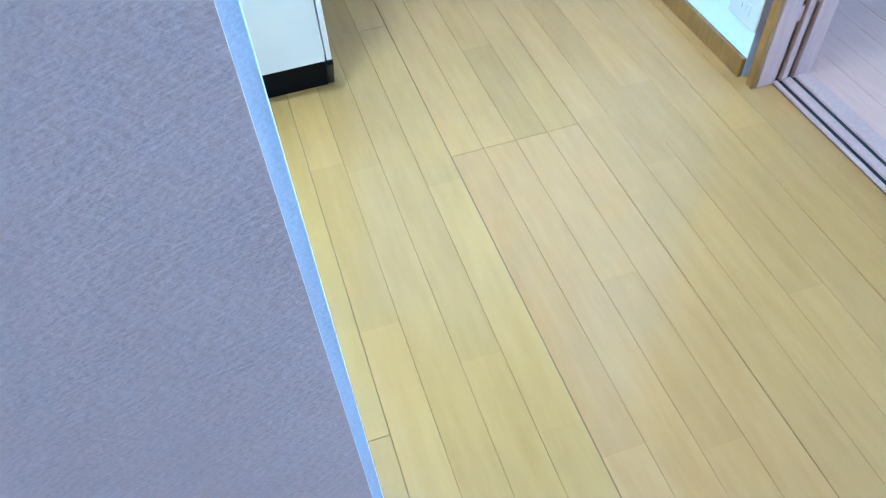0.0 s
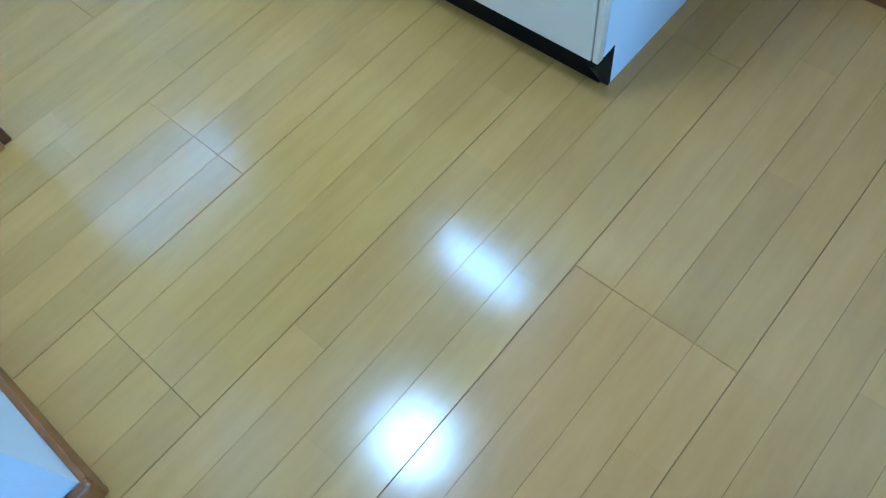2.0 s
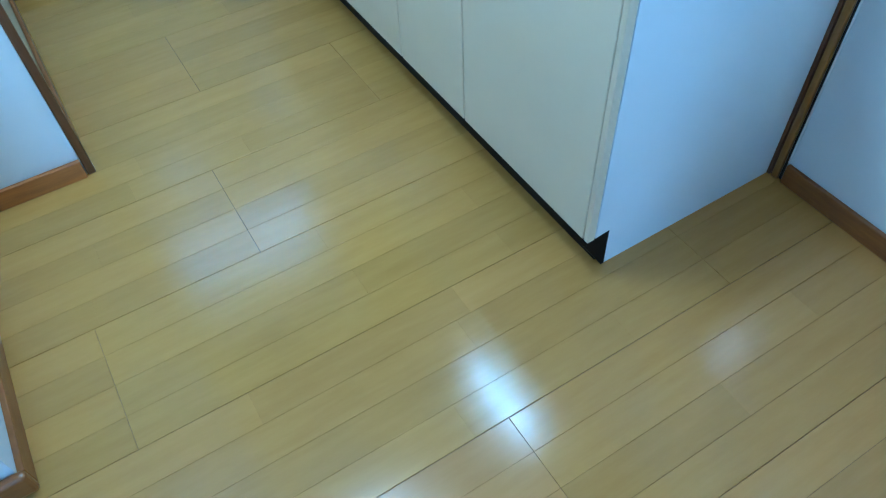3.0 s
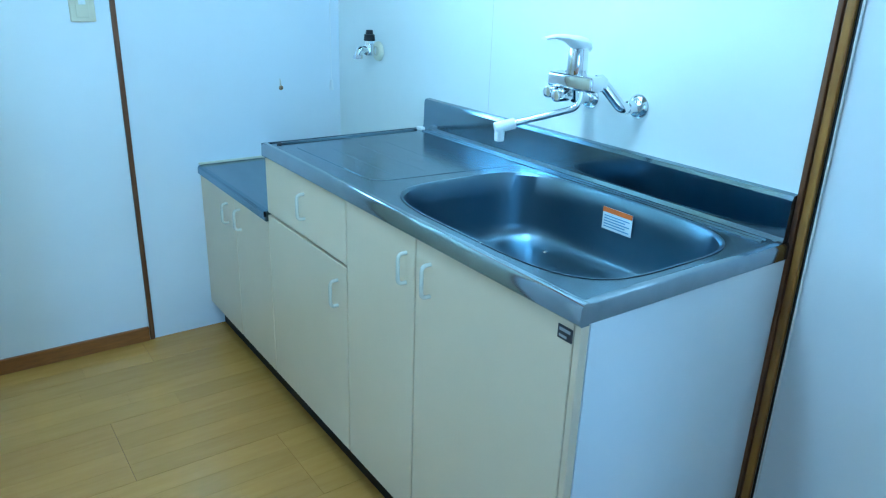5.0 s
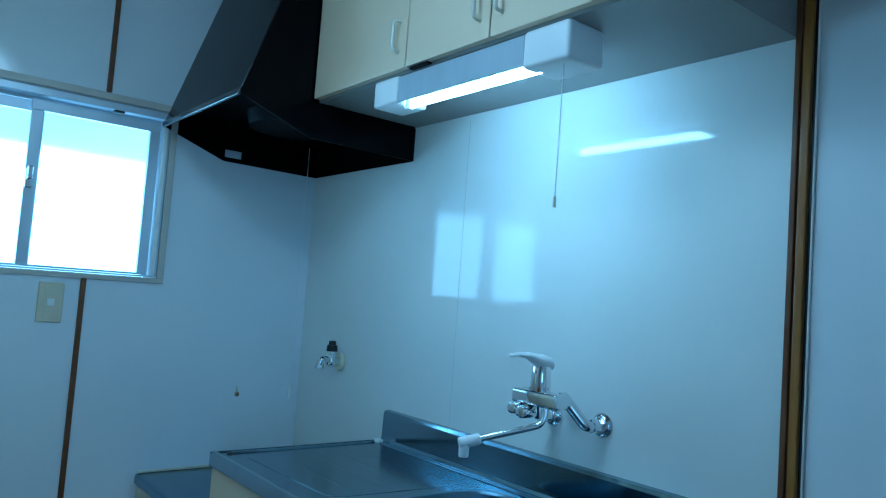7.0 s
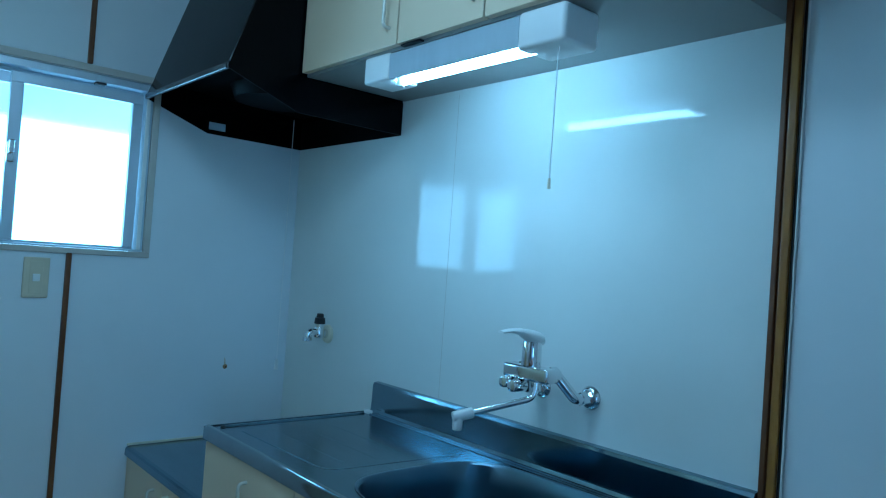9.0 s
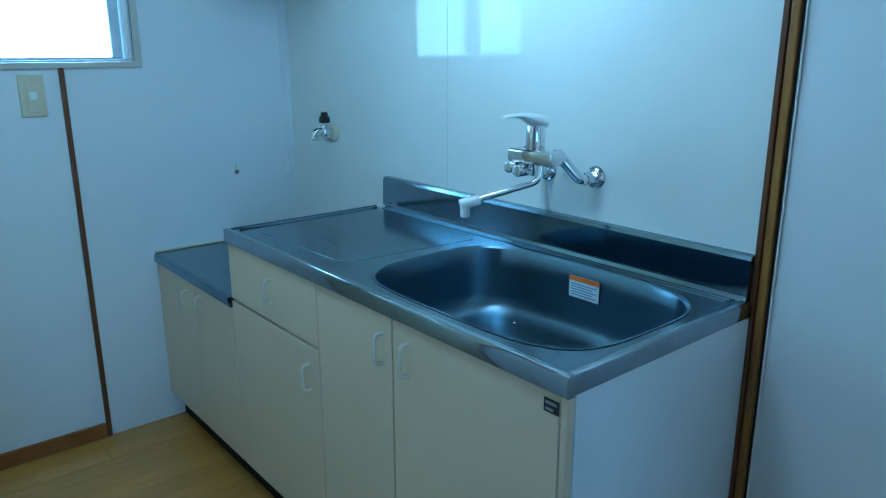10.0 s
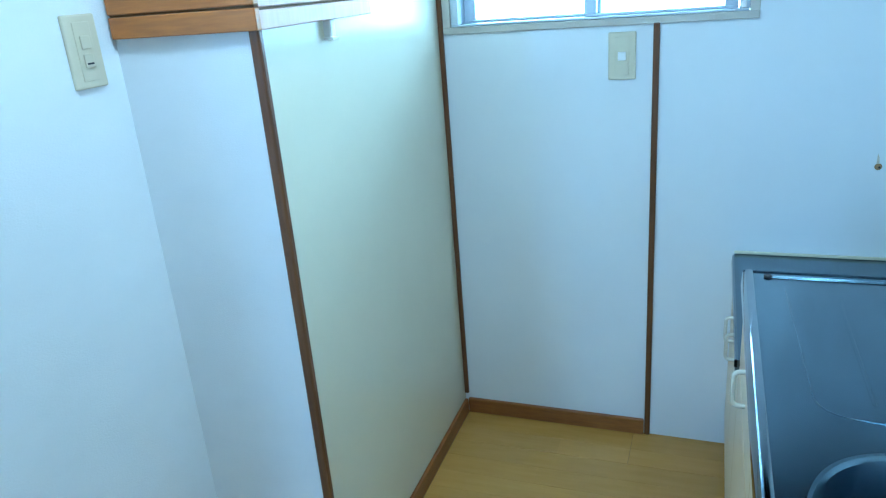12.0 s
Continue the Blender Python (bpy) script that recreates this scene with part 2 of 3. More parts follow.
# sink wall: glossy board, then plain board past the post
setting("wall_north_kitchen", box(-0.14, SINK_WALL_END, 0, 0.14, 0, H), PANEL, "glossy white kitchen wall board behind the sink")
setting("wall_north_plain", box(SINK_WALL_END, 2.863, 0, 0.14, 0, H), WHITE_PANEL, "plain white glossy wall board beside the post")
setting("panel_joint_1", box(0.885, 0.8860, -0.0005, 0.002, 0.885, 1.74), CASING, "thin joint line in the kitchen wall board")
# window wall with its opening
WY0, WY1, WZ0, WZ1 = -1.31, -0.545, 1.222, 1.775
bm = box(-0.14, 0, -1.48, 0, 0, WZ0)
box(-0.14, 0, -1.48, 0, WZ1, H, bm=bm)
box(-0.14, 0, WY1, 0, WZ0, WZ1, bm=bm)
box(-0.14, 0, -1.48, WY0, WZ0, WZ1, bm=bm)
setting("wall_west", bm, WHITE_PANEL, "white board wall with a frosted sliding window")
# cream wall, its step and the wing wall
setting("wall_south_cream", prism([(0, -1.48), (0.910, -1.48), (0.910, -1.331), (0, -1.345)], "z", 0, H), CREAM, "cream glossy board wall opposite the sink")
setting("wall_step", box(0.80, 0.92, -1.73, -1.48, 0, H), PAPER, "white embossed wallpaper on the short return wall")
bm = box(0.911, 0.92, -1.48, -1.335, 0, H)
setting("wall_step_face", bm, PAPER, "white embossed wallpaper on the return wall by the corner post")
setting("wall_wing", box(0.92, 1.645, -1.7276, -1.614, 0, H), PAPER, "white wallpapered wing wall with a light switch")
setting("wall_wing_back", box(0.80, 1.637, -1.735, -1.7276, 0, H), DIM_LIT_PAPER, "embossed wallpaper on the hall side, mauve cast of the dim light coloured in")
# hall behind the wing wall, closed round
setting("wall_hall_west", box(0.68, 0.80, -3.42, -1.735, 0, H), DIM_LIT_PAPER, "hall wall, mauve cast of the dim light coloured in")
setting("wall_hall_south", box(0.80, 2.863, -3.42, -3.30, 0, H), PAPER, "plain white hall wall")
# east wall up to the sliding door, and past it
setting("wall_east", box(2.717, 2.863, -0.838, 0, 0, H), PAPER, "white wallpapered wall with a socket near the floor")
setting("wall_east_lintel", box(2.717, 2.863, -2.783, -0.868, 1.82, H), PAPER, "white wall over the sliding door opening")
setting("wall_east_south", box(2.717, 2.863, -3.30, -2.783, 0, H), PAPER, "white wall beyond the sliding door opening")
# neighbouring room
bm = box(5.6, 5.74, -3.42, 0.8, 0, 0.4)
box(5.6, 5.74, -3.42, 0.8, 2.0, H, bm=bm)
box(5.6, 5.74, -2.35, 0.8, 0.4, 2.0, bm=bm)
box(5.6, 5.74, -3.42, -3.20, 0.4, 2.0, bm=bm)
setting("wall_room_east", bm, PAPER, "far wall of the next room with a narrow window opening")
setting("wall_room_north", box(2.863, 5.6, 0.66, 0.8, 0, H), PAPER, "plain wall of the next room")
setting("wall_room_south", box(2.863, 5.74, -3.56, -3.42, 0, H), PAPER, "plain wall of the next room")
setting("wall_room_west", box(2.723, 2.863, 0.14, 0.8, 0, H), PAPER, "plain wall of the next room")
setting("ceiling", box(-0.14, 5.74, -3.56, 0.8, H, H + 0.1), CEIL, "unseen ceiling, coloured brownish to cut bounce light")
setting("backdrop_day", box(-0.92, -0.9, -2.2, 0.5, 0.4, 2.6), DAY, "bright overcast daylight outside the frosted window")
setting("backdrop_room_day", box(6.0, 6.02, -3.5, 0.2, 0.2, 2.3), ROOM_DAY, "bright daylight outside the next room")
setting("eave", prism([(-0.62, 1.685), (-0.15, 1.96), (-0.15, 2.01), (-0.62, 1.74)], "y", -2.2, 0.6), EAVE, "pale board under the eave outside the window")

# ---- wooden trim ----
def post(name, x0, x1, y0, y1, z0, z1, label, mat=TRIM, bevel=0.003):
    return setting(name, box(x0, x1, y0, y1, z0, z1, bevel), mat, label)


bm = box(1.8, 1.811, -0.012, -0.001, 0, H, 0.002)
box(1.811, 1.815, -0.006, -0.001, 0, H, bm=bm)
post("trim_post_batten", 1.815, 1.830, -0.012, -0.001, 0.0, H, "golden brown face of the cover strip", GOLD, 0.002)
post("trim_post_gap", 1.8305, 1.836, -0.003, -0.0005, 0.0, H, "dark gap beside the cover strip", TRACK, 0.0)
setting("trim_post_sink", bm, TRIM, "brown grooved wooden cover strip at the sink wall end")
post("trim_white_edge", 1.8365, 1.8405, -0.006, -0.001, 0.055, H, "white edge strip of the wall board", PLASTIC, 0.002)
post("trim_window_wall_lower", -0.001, 0.010, -0.768, -0.752, 0.0, 1.217, "brown cover strip under the window")
post("trim_window_wall_upper", -0.001, 0.010, -0.752, -0.736, 1.800, H, "brown cover strip above the window")
post("trim_inner_corner", 0.0, 0.011, -1.345, -1.331, 0.07, H, "brown strip in the corner of the cream wall")
post("trim_corner_post", 0.911, 0.926, -1.334, -1.314, 0.0, H, "brown wooden corner post of the cream wall", TRIM, 0.004)


def skirting(name, x0, x1, y0, y1, label, h=0.052, mat=SKIRT):
    bm = box(x0, x1, y0, y1, 0.0, h, 0.0025)
    return setting(name, bm, mat, label)


skirting("baseboard_west", 0.0, 0.012, -1.333, -0.770, "brown wooden baseboard under the window")
setting("baseboard_cream", prism([(0.012, -1.344), (0.910, -1.3305), (0.910, -1.319), (0.012, -1.3325)], "z", 0, 0.052, bevel=0.0025), SKIRT, "brown wooden baseboard of the cream wall")
skirting("baseboard_step", 0.921, 0.933, -1.602, -1.336, "orange brown baseboard of the return wall", mat=OAK)
skirting("baseboard_wing", 0.932, 1.645, -1.614, -1.602, "brown baseboard of the wing wall")
setting("baseboard_wing_end", box(1.645, 1.664, -1.735, -1.600, 0.0, 0.060, 0.008, 3), SKIRT, "rounded red brown baseboard on the wing wall end")
setting("threshold", box(1.45, 1.66, -1.83, -1.735, 0.0, 0.022, 0.006), SKIRT, "red brown wooden threshold behind the wing wall")
skirting("baseboard_north", 1.841, 2.705, -0.012, 0.0, "brown baseboard beside the sink")
skirting("baseboard_east", 2.705, 2.717, -0.838, 0.0, "golden brown baseboard under the socket", mat=GOLD)
post("trim_east_end", 2.709, 2.723, -0.888, -0.865, 0.0, H, "golden brown edge strip at the sliding door jamb", GOLD)
# wooden rail over the return wall, wrapping onto the cream wall
rail = thing("wall_shelf", (0.92, -1.48, 1.300), "orange brown wooden shelf boards round the wall corner", "shelf")
part("lower_board", box(0.9205, 0.936, -1.606, -1.308, 1.300, 1.336, 0.002), OAK, rail)
part("shadow_gap", box(0.9205, 0.930, -1.606, -1.312, 1.336, 1.340), GAP, rail, "dark gap between the boards")
part("upper_board", box(0.9205, 0.936, -1.606, -1.308, 1.340, 1.380, 0.002), OAK, rail)
# side boards take a pale material in place of the window's reflection
part("side_board", box(0.50, 0.9205, -1.345, -1.310, 1.300, 1.331, 0.002), JAMB, rail, "lower side board, window reflection coloured in as pale")
part("side_gap", box(0.50, 0.9205, -1.345, -1.316, 1.331, 1.335), GAP, rail, "dark gap between the side boards")
part("side_board", box(0.50, 0.9205, -1.345, -1.310, 1.335, 1.372, 0.002), JAMB, rail, "upper side board, window reflection coloured in as pale")
bm = box(0.652, 0.672, -1.345, -1.318, 1.262, 1.301, 0.004)
box(0.648, 0.676, -1.342, -1.314, 1.262, 1.268, 0.002, bm=bm)
part("bracket", bm, PLASTIC, rail, "small white bracket")

# sliding door jamb and floor track
bm = box(2.723, 2.771, -0.888, -0.868, 0, 1.82, 0.002)
box(2.771, 2.789, -0.875, -0.868, 0, 1.82, bm=bm)
box(2.789, 2.805, -0.888, -0.868, 0, 1.82, 0.002, bm=bm)
box(2.805, 2.823, -0.875, -0.868, 0, 1.82, bm=bm)
box(2.823, 2.868, -0.888, -0.868, 0, 1.82, 0.002, bm=bm)
setting("door_jamb", bm, JAMB, "pink beige grooved jamb of the sliding door")
bm = box(2.772, 2.788, -0.8765, -0.8752, 0, 1.82)
box(2.806, 2.821, -0.8765, -0.8752, 0, 1.82, bm=bm)
setting("jamb_groove", bm, GAP, "dark grooves in the sliding door jamb")
box_catch = thing("door_catch", (2.78, -0.877, 0.17), "small pale catch in the jamb groove", "catch")
part("plate", box(2.773, 2.786, -0.883, -0.8765, 0.16, 0.20, 0.002), JAMB, box_catch)
bm = box(2.769, 2.777, -2.783, -0.888, 0, 0.008, 0.001)
box(2.791, 2.813, -2.783, -0.888, 0, 0.008, 0.001, bm=bm)
box(2.827, 2.868, -2.783, -0.888, 0, 0.008, 0.001, bm=bm)
setting("door_track", bm, JAMB, "sliding door floor track with two dark grooves")
setting("door_track_groove", box(2.777, 2.827, -2.783, -0.888, -0.004, 0.0025), TRACK, "dark metal grooves of the floor track")

# ---- window ----
win = tagged(new("window_1"), "two-pane aluminium sliding window with frosted glass", kind="structure")
win.location = (0, (WY0 + WY1) / 2, WZ0)


def ring(x0, x1, y0, y1, z0, z1, w, low, bevel=0.002):
    """A frame with members w wide and a sill member low high."""
    bm = box(x0, x1, y0, y1, z0, z0 + low, bevel)
    box(x0, x1, y0, y1, z1 - w, z1, bevel, bm=bm)
    box(x0, x1, y0, y0 + w, z0 + low, z1 - w, bevel, bm=bm)
    box(x0, x1, y1 - w, y1, z0 + low, z1 - w, bevel, bm=bm)
    return bm


part("casing", ring(-0.02, 0.008, WY0 - 0.02, WY1 + 0.022, WZ0 - 0.008, WZ1 + 0.024, 0.022, 0.018), CASING, win, "grey beige window casing")
part("window_frame", ring(-0.10, 0.004, WY0 + 0.003, WY1 - 0.001, WZ0 + 0.0105, WZ1 - 0.002, 0.022, 0.006), ALU, win, "silver aluminium frame")
part("rail", box(-0.050, -0.040, WY0 + 0.026, WY1 - 0.024, WZ1 - 0.035, WZ1 - 0.0245), ALU, win)
for i, (y0, y1, x) in enumerate(((-0.945, WY1 - 0.026, -0.036), (WY0 + 0.026, -0.905, -0.072))):
    sash = part("sash", ring(x, x + 0.022, y0, y1, WZ0 + 0.017, WZ1 - 0.036, 0.032, 0.007), ALU, win)
    pane = part("pane", box(x + 0.008, x + 0.013, y0 + 0.024, y1 - 0.024, WZ0 + 0.022, WZ1 - 0.066), FROST, sash, "frosted glass pane")
    pane.visible_shadow = False
bm = box(-0.014, -0.004, -0.945, -0.925, 1.47, 1.53, 0.003)
rod((-0.008, -0.935, 1.505), (0.012, -0.935, 1.505), 0.008, bm=bm)
box(0.006, 0.014, -0.942, -0.928, 1.495, 1.535, 0.003, bm=bm)
part("crescent_lock", bm, CHROME, win, "grey metal crescent lock")
part("weather_strip", box(-0.004, 0.006, WY1 - 0.021, WY1 - 0.008, WZ0 + 0.017, WZ1 - 0.026, 0.002), PLASTIC, win, "pale plastic weather strip")
part("stopper", box(-0.03, 0.0, -0.72, -0.69, WZ1 - 0.03, WZ1 - 0.022, 0.001), RUBBER, win)

# ---- cabinets ----
FRONT = -0.542


def handle(parent, x, z, half=0.036, y=FRONT):
    line = rounded([(x, y + 0.002, z + half), (x, y - 0.020, z + half), (x, y - 0.020, z - half), (x, y + 0.002, z - half)], 0.012)
    bm = sweep(line, 0.0042, 10)
    return part("handle", bm, HANDLE, parent, "ivory enamelled D handle", smooth=True)


def door(parent, name, x0, x1, z0, z1, y=FRONT, grip=None):
    d = part(name, box(x0 + 0.0015, x1 - 0.0015, y, y + 0.018, z0 + 0.0015, z1 - 0.0015, 0.0015), LAMINATE, parent)
    if grip:
        handle(d, *grip, y=y)
    return d


# sink base
sink = thing("sink_cabinet", (1.2, -0.27, 0), "cream laminate sink cabinet with white side and black plinth", "cabinet")
bm = box(0.604, 1.786, -0.522, -0.004, 0.095, 0.56)
box(0.604, 1.11, -0.522, -0.004, 0.56, 0.762, bm=bm)
box(1.11, 1.786, -0.522, -0.515, 0.56, 0.762, bm=bm)
part("body", bm, LAM_EDGE, sink, "brown carcass edge in the door gaps")
part("side_panel", prism([(-0.002, 0.0), (-0.486, 0.0), (-0.488, 0.104), (-0.522, 0.100), (-0.522, 0.763), (-0.002, 0.763)], "x", 1.787, 1.803), SIDE, sink,
     "white melamine side panel")
part("front_strip", box(1.7905, 1.803, FRONT, FRONT + 0.018, 0.097, 0.765, 0.0015), LAMINATE, sink)
part("plinth", prism([(-0.470, 0.0), (-0.498, 0.0), (-0.506, 0.088), (-0.470, 0.088)], "x", 0.604, 1.787), BLACK, sink, "black recessed plinth")
part("plinth_cap", prism([(-0.4865, 0.0), (-0.494, 0.0), (-0.545, 0.086), (-0.545, 0.096), (-0.4885, 0.1035)], "x", 1.7875, 1.8038), BLACK, sink, "black plastic plinth end cap")
d = door(sink, "drawer_front", 0.602, 1.069, 0.604, 0.762, grip=(0.848, 0.688, 0.032))
door(sink, "door", 0.602, 1.069, 0.095, 0.599, grip=(1.022, 0.519, 0.033))
door(sink, "door", 1.071, 1.357, 0.095, 0.765, grip=(1.325, 0.690, 0.032))
door(sink, "door", 1.359, 1.789, 0.095, 0.765, grip=(1.410, 0.693, 0.033))
badge = part("badge", box(1.757, 1.788, FRONT - 0.0015, FRONT, 0.728, 0.751, 0.0004), BADGE, sink, "small dark maker plate")
part("print_bar", box(1.761, 1.784, FRONT - 0.0022, FRONT - 0.0015, 0.742, 0.747), BADGE_PRINT, badge)
part("print_bar", box(1.761, 1.777, FRONT - 0.0022, FRONT - 0.0015, 0.732, 0.736), BADGE_PRINT, badge)

# stainless sink top with pressed bowl
top = thing("kitchen_sink", (1.2, -0.27, 0.766), "brushed stainless steel sink top with deep bowl and splashback", "sink")
ZT = 0.797
BX0, BX1, BY0, BY1 = 1.142, 1.768, -0.506, -0.066


def bowl_line(inset, power, n=72):
    cx, cy, a, b = (BX0 + BX1) / 2, (BY0 + BY1) / 2, (BX1 - BX0) / 2 - inset, (BY1 - BY0) / 2 - inset
    out = []
    for i in range(n):
        t = 2 * math.pi * (i + 0.5) / n
        c, s = math.cos(t), math.sin(t)
        out.append((cx + a * math.copysign(abs(c) ** (2 / power), c), cy + b * math.copysign(abs(s) ** (2 / power), s)))
    return out


bm = bmesh.new()
hole = bowl_line(0.0, 3.9)
X0, X1, Y0, Y1 = 1.08, 1.8, -0.536, -0.030
cx, cy = (BX0 + BX1) / 2, (BY0 + BY1) / 2
edge = []
for x, y in hole:
    dx, dy = x - cx, y - cy
    s = min((X1 - cx) / dx if dx > 0 else (X0 - cx) / dx, (Y1 - cy) / dy if dy > 0 else (Y0 - cy) / dy)
    edge.append((cx + dx * s, cy + dy * s))
inner = [bm.verts.new((x, y, ZT)) for x, y in hole]
outer = [bm.verts.new((x, y, ZT)) for x, y in edge]
n = len(hole)
for i in range(n):
    j = (i + 1) % n
    bm.faces.new((inner[i], inner[j], outer[j], outer[i]))
for X, Y in ((X0, Y0), (X0, Y1), (X1, Y0), (X1, Y1)):
    near = sorted(range(n), key=lambda i: (edge[i][0] - X) ** 2 + (edge[i][1] - Y) ** 2)
    a = next(i for i in near if abs(edge[i][0] - X) < 1e-6)
    b = next(i for i in near if abs(edge[i][1] - Y) < 1e-6)
    bm.faces.new((outer[a], outer[b], bm.verts.new((X, Y, ZT))))
box(0.600, 1.08, -0.536, -0.030, ZT - 0.003, ZT, bm=bm)
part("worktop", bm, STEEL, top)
# rolled front and right edge
apron = [(-0.530, ZT - 0.002), (-0.531, ZT + 0.003), (-0.536, ZT + 0.0055), (-0.544, ZT + 0.004), (-0.549, ZT - 0.003), (-0.550, 0.768), (-0.546, 0.764), (-0.530, 0.764)]
part("front_edge", prism(apron, "x", 0.600, 1.8065), POLISHED, top, "rolled stainless front edge", smooth=True)
side = [(1.789, ZT - 0.002), (1.790, ZT + 0.002), (1.796, ZT + 0.003), (1.803, ZT), (1.806, ZT - 0.006), (1.806, 0.766), (1.800, 0.764), (1.789, 0.764)]
part("side_edge", prism(side, "y", -0.537, -0.004), POLISHED, top, "rolled stainless side edge", smooth=True)
part("end_edge", box(0.5965, 0.600, -0.548, -0.004, 0.764, ZT + 0.003, 0.001), STEEL, top)
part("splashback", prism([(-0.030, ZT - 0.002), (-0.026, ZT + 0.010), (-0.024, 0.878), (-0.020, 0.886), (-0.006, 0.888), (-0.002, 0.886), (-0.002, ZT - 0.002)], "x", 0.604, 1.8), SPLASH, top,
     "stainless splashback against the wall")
bm = prism([(-0.058, ZT - 0.001), (-0.055, ZT + 0.0035), (-0.051, ZT + 0.0035), (-0.048, ZT - 0.001)], "x", 0.64, 1.775)
prism([(-0.043, ZT - 0.001), (-0.040, ZT + 0.0035), (-0.036, ZT + 0.0035), (-0.033, ZT - 0.001)], "x", 0.64, 1.775, bm=bm)
part("back_ridge", bm, STEEL, top, "two pressed ridges along the back")
bm = prism([(0.612, ZT - 0.001), (0.616, ZT + 0.004), (0.622, ZT + 0.004), (0.627, ZT - 0.001)], "y", -0.500, -0.062)
part("end_ridge", bm, STEEL, top, "pressed ridge along the end")
part("end_plug", rod((0.622, -0.506, ZT), (0.622, -0.506, ZT + 0.004), 0.007, bevel=0.001), RUBBER, top, "small dark plug")
part("end_plug", box(0.612, 0.636, -0.058, -0.040, ZT, ZT + 0.010, 0.003), PLASTIC, top, "small white plug")
line = rounded([(0.68, -0.480, ZT), (1.075, -0.470, ZT), (1.105, -0.10, ZT)], 0.05, 6)
part("drainer_outline", sweep(line, 0.0011, 6), STEEL, top, "shallow pressed outline of the drainer", smooth=True)
for k in range(3):
    y = -0.40 + 0.085 * k
    part("drainer_rib", prism([(y - 0.006, ZT - 0.001), (y - 0.002, ZT + 0.00025), (y + 0.002, ZT + 0.00025), (y + 0.006, ZT - 0.001)], "x", 0.72, 1.04), STEEL, top, "shallow pressed drainer rib")
# bowl
bm = bmesh.new()
levels = [(-0.004, ZT + 0.0012, 3.9), (0.0, ZT + 0.001, 3.9), (0.004, ZT - 0.004, 3.9), (0.007, ZT - 0.05, 3.9), (0.012, ZT - 0.12, 3.9), (0.017, ZT - 0.143, 3.9),
          (0.025, ZT - 0.156, 3.8), (0.038, ZT - 0.164, 3.7), (0.057, ZT - 0.168, 3.5), (0.10, ZT - 0.171, 3.2)]
loops = [[bm.verts.new((x, y, z)) for x, y in bowl_line(ins, pw)] for ins, z, pw in levels]
for a, b in zip(loops, loops[1:]):
    for i in range(n):
        bm.faces.new((a[i], a[(i + 1) % n], b[(i + 1) % n], b[i]))
DX, DY, DZ = 1.464, -0.238, ZT - 0.174
drain_loop = []
for i in range(n):
    t = 2 * math.pi * (i + 0.5) / n
    drain_loop.append(bm.verts.new((DX + 0.083 * math.cos(t), DY + 0.083 * math.sin(t), DZ)))
for i in range(n):
    bm.faces.new((loops[-1][i], loops[-1][(i + 1) % n], drain_loop[(i + 1) % n], drain_loop[i]))
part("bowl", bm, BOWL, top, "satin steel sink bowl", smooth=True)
bm = bmesh.new()
prof = [(0.086, 0.0005), (0.084, 0.004), (0.080, 0.004), (0.076, -0.002), (0.073, -0.010), (0.071, -0.05)]
rings = [[bm.verts.new((DX + r * math.cos(2 * math.pi * k / 48), DY + r * math.sin(2 * math.pi * k / 48), DZ + dz)) for k in range(48)] for r, dz in prof]
for a, b in zip(rings, rings[1:]):
    for k in range(48):
        bm.faces.new((a[k], a[(k + 1) % 48], b[(k + 1) % 48], b[k]))
ring_part = part("drain_ring", bm, STEEL, top, "polished drain ring", smooth=True)
part("drain_cup", rod((DX, DY, DZ - 0.034), (DX, DY, DZ - 0.026), 0.0705, seg=48), BLACK, ring_part, "black drain cup")
for k in range(8):
    t = math.pi * k / 4
    bm = prism([(DX + 0.012 * math.cos(t) - 0.004 * math.sin(t), DY + 0.012 * math.sin(t) + 0.004 * math.cos(t)),
           (DX + 0.066 * math.cos(t) - 0.012 * math.sin(t), DY + 0.066 * math.sin(t) + 0.012 * math.cos(t)),
           (DX + 0.066 * math.cos(t) + 0.012 * math.sin(t), DY + 0.066 * math.sin(t) - 0.012 * math.cos(t)),
           (DX + 0.012 * math.cos(t) + 0.004 * math.sin(t), DY + 0.012 * math.sin(t) - 0.004 * math.cos(t))], "z", DZ - 0.024 + 0.001 * (k % 2), DZ - 0.020)
    part("drain_flap", bm, BLACK, ring_part, "black rubber drain flap")
part("overflow_rivet", rod((1.285, -0.125, ZT - 0.171), (1.285, -0.125, ZT - 0.164), 0.009, 0.005, bevel=0.001), CHROME, top, "small shiny plug in the bowl corner", smooth=True)
label = thing("sticker", (1.445, -0.084, 0.75), "white care label with orange head on the bowl wall", "label")
part("paper", box(1.410, 1.494, -0.0795, -0.078, 0.722, 0.772, 0.0002), STICK, label)
part("head_bar", box(1.410, 1.494, -0.0803, -0.0795, 0.761, 0.772), ORANGE, label, "orange head bar")
for k in range(5):
    part("print_bar", box(1.416, 1.488 - 0.012 * (k % 2), -0.0801, -0.0795, 0.7525 - 0.0062 * k, 0.7550 - 0.0062 * k), INK, label)

# gas stand
gas = thing("stove_cabinet", (0.3, -0.27, 0), "low cream laminate stove cabinet with steel top", "cabinet")
part("body", box(0.002, 0.596, -0.522, -0.004, 0.095, 0.574), LAM_EDGE, gas, "brown carcass edge in the door gaps")
part("plinth", box(0.002, 0.604, -0.498, -0.470, 0.0, 0.095), BLACK, gas, "black recessed plinth")
part("side_strip", box(0.002, 0.012, FRONT, -0.522, 0.097, 0.574, 0.001), LAMINATE, gas)
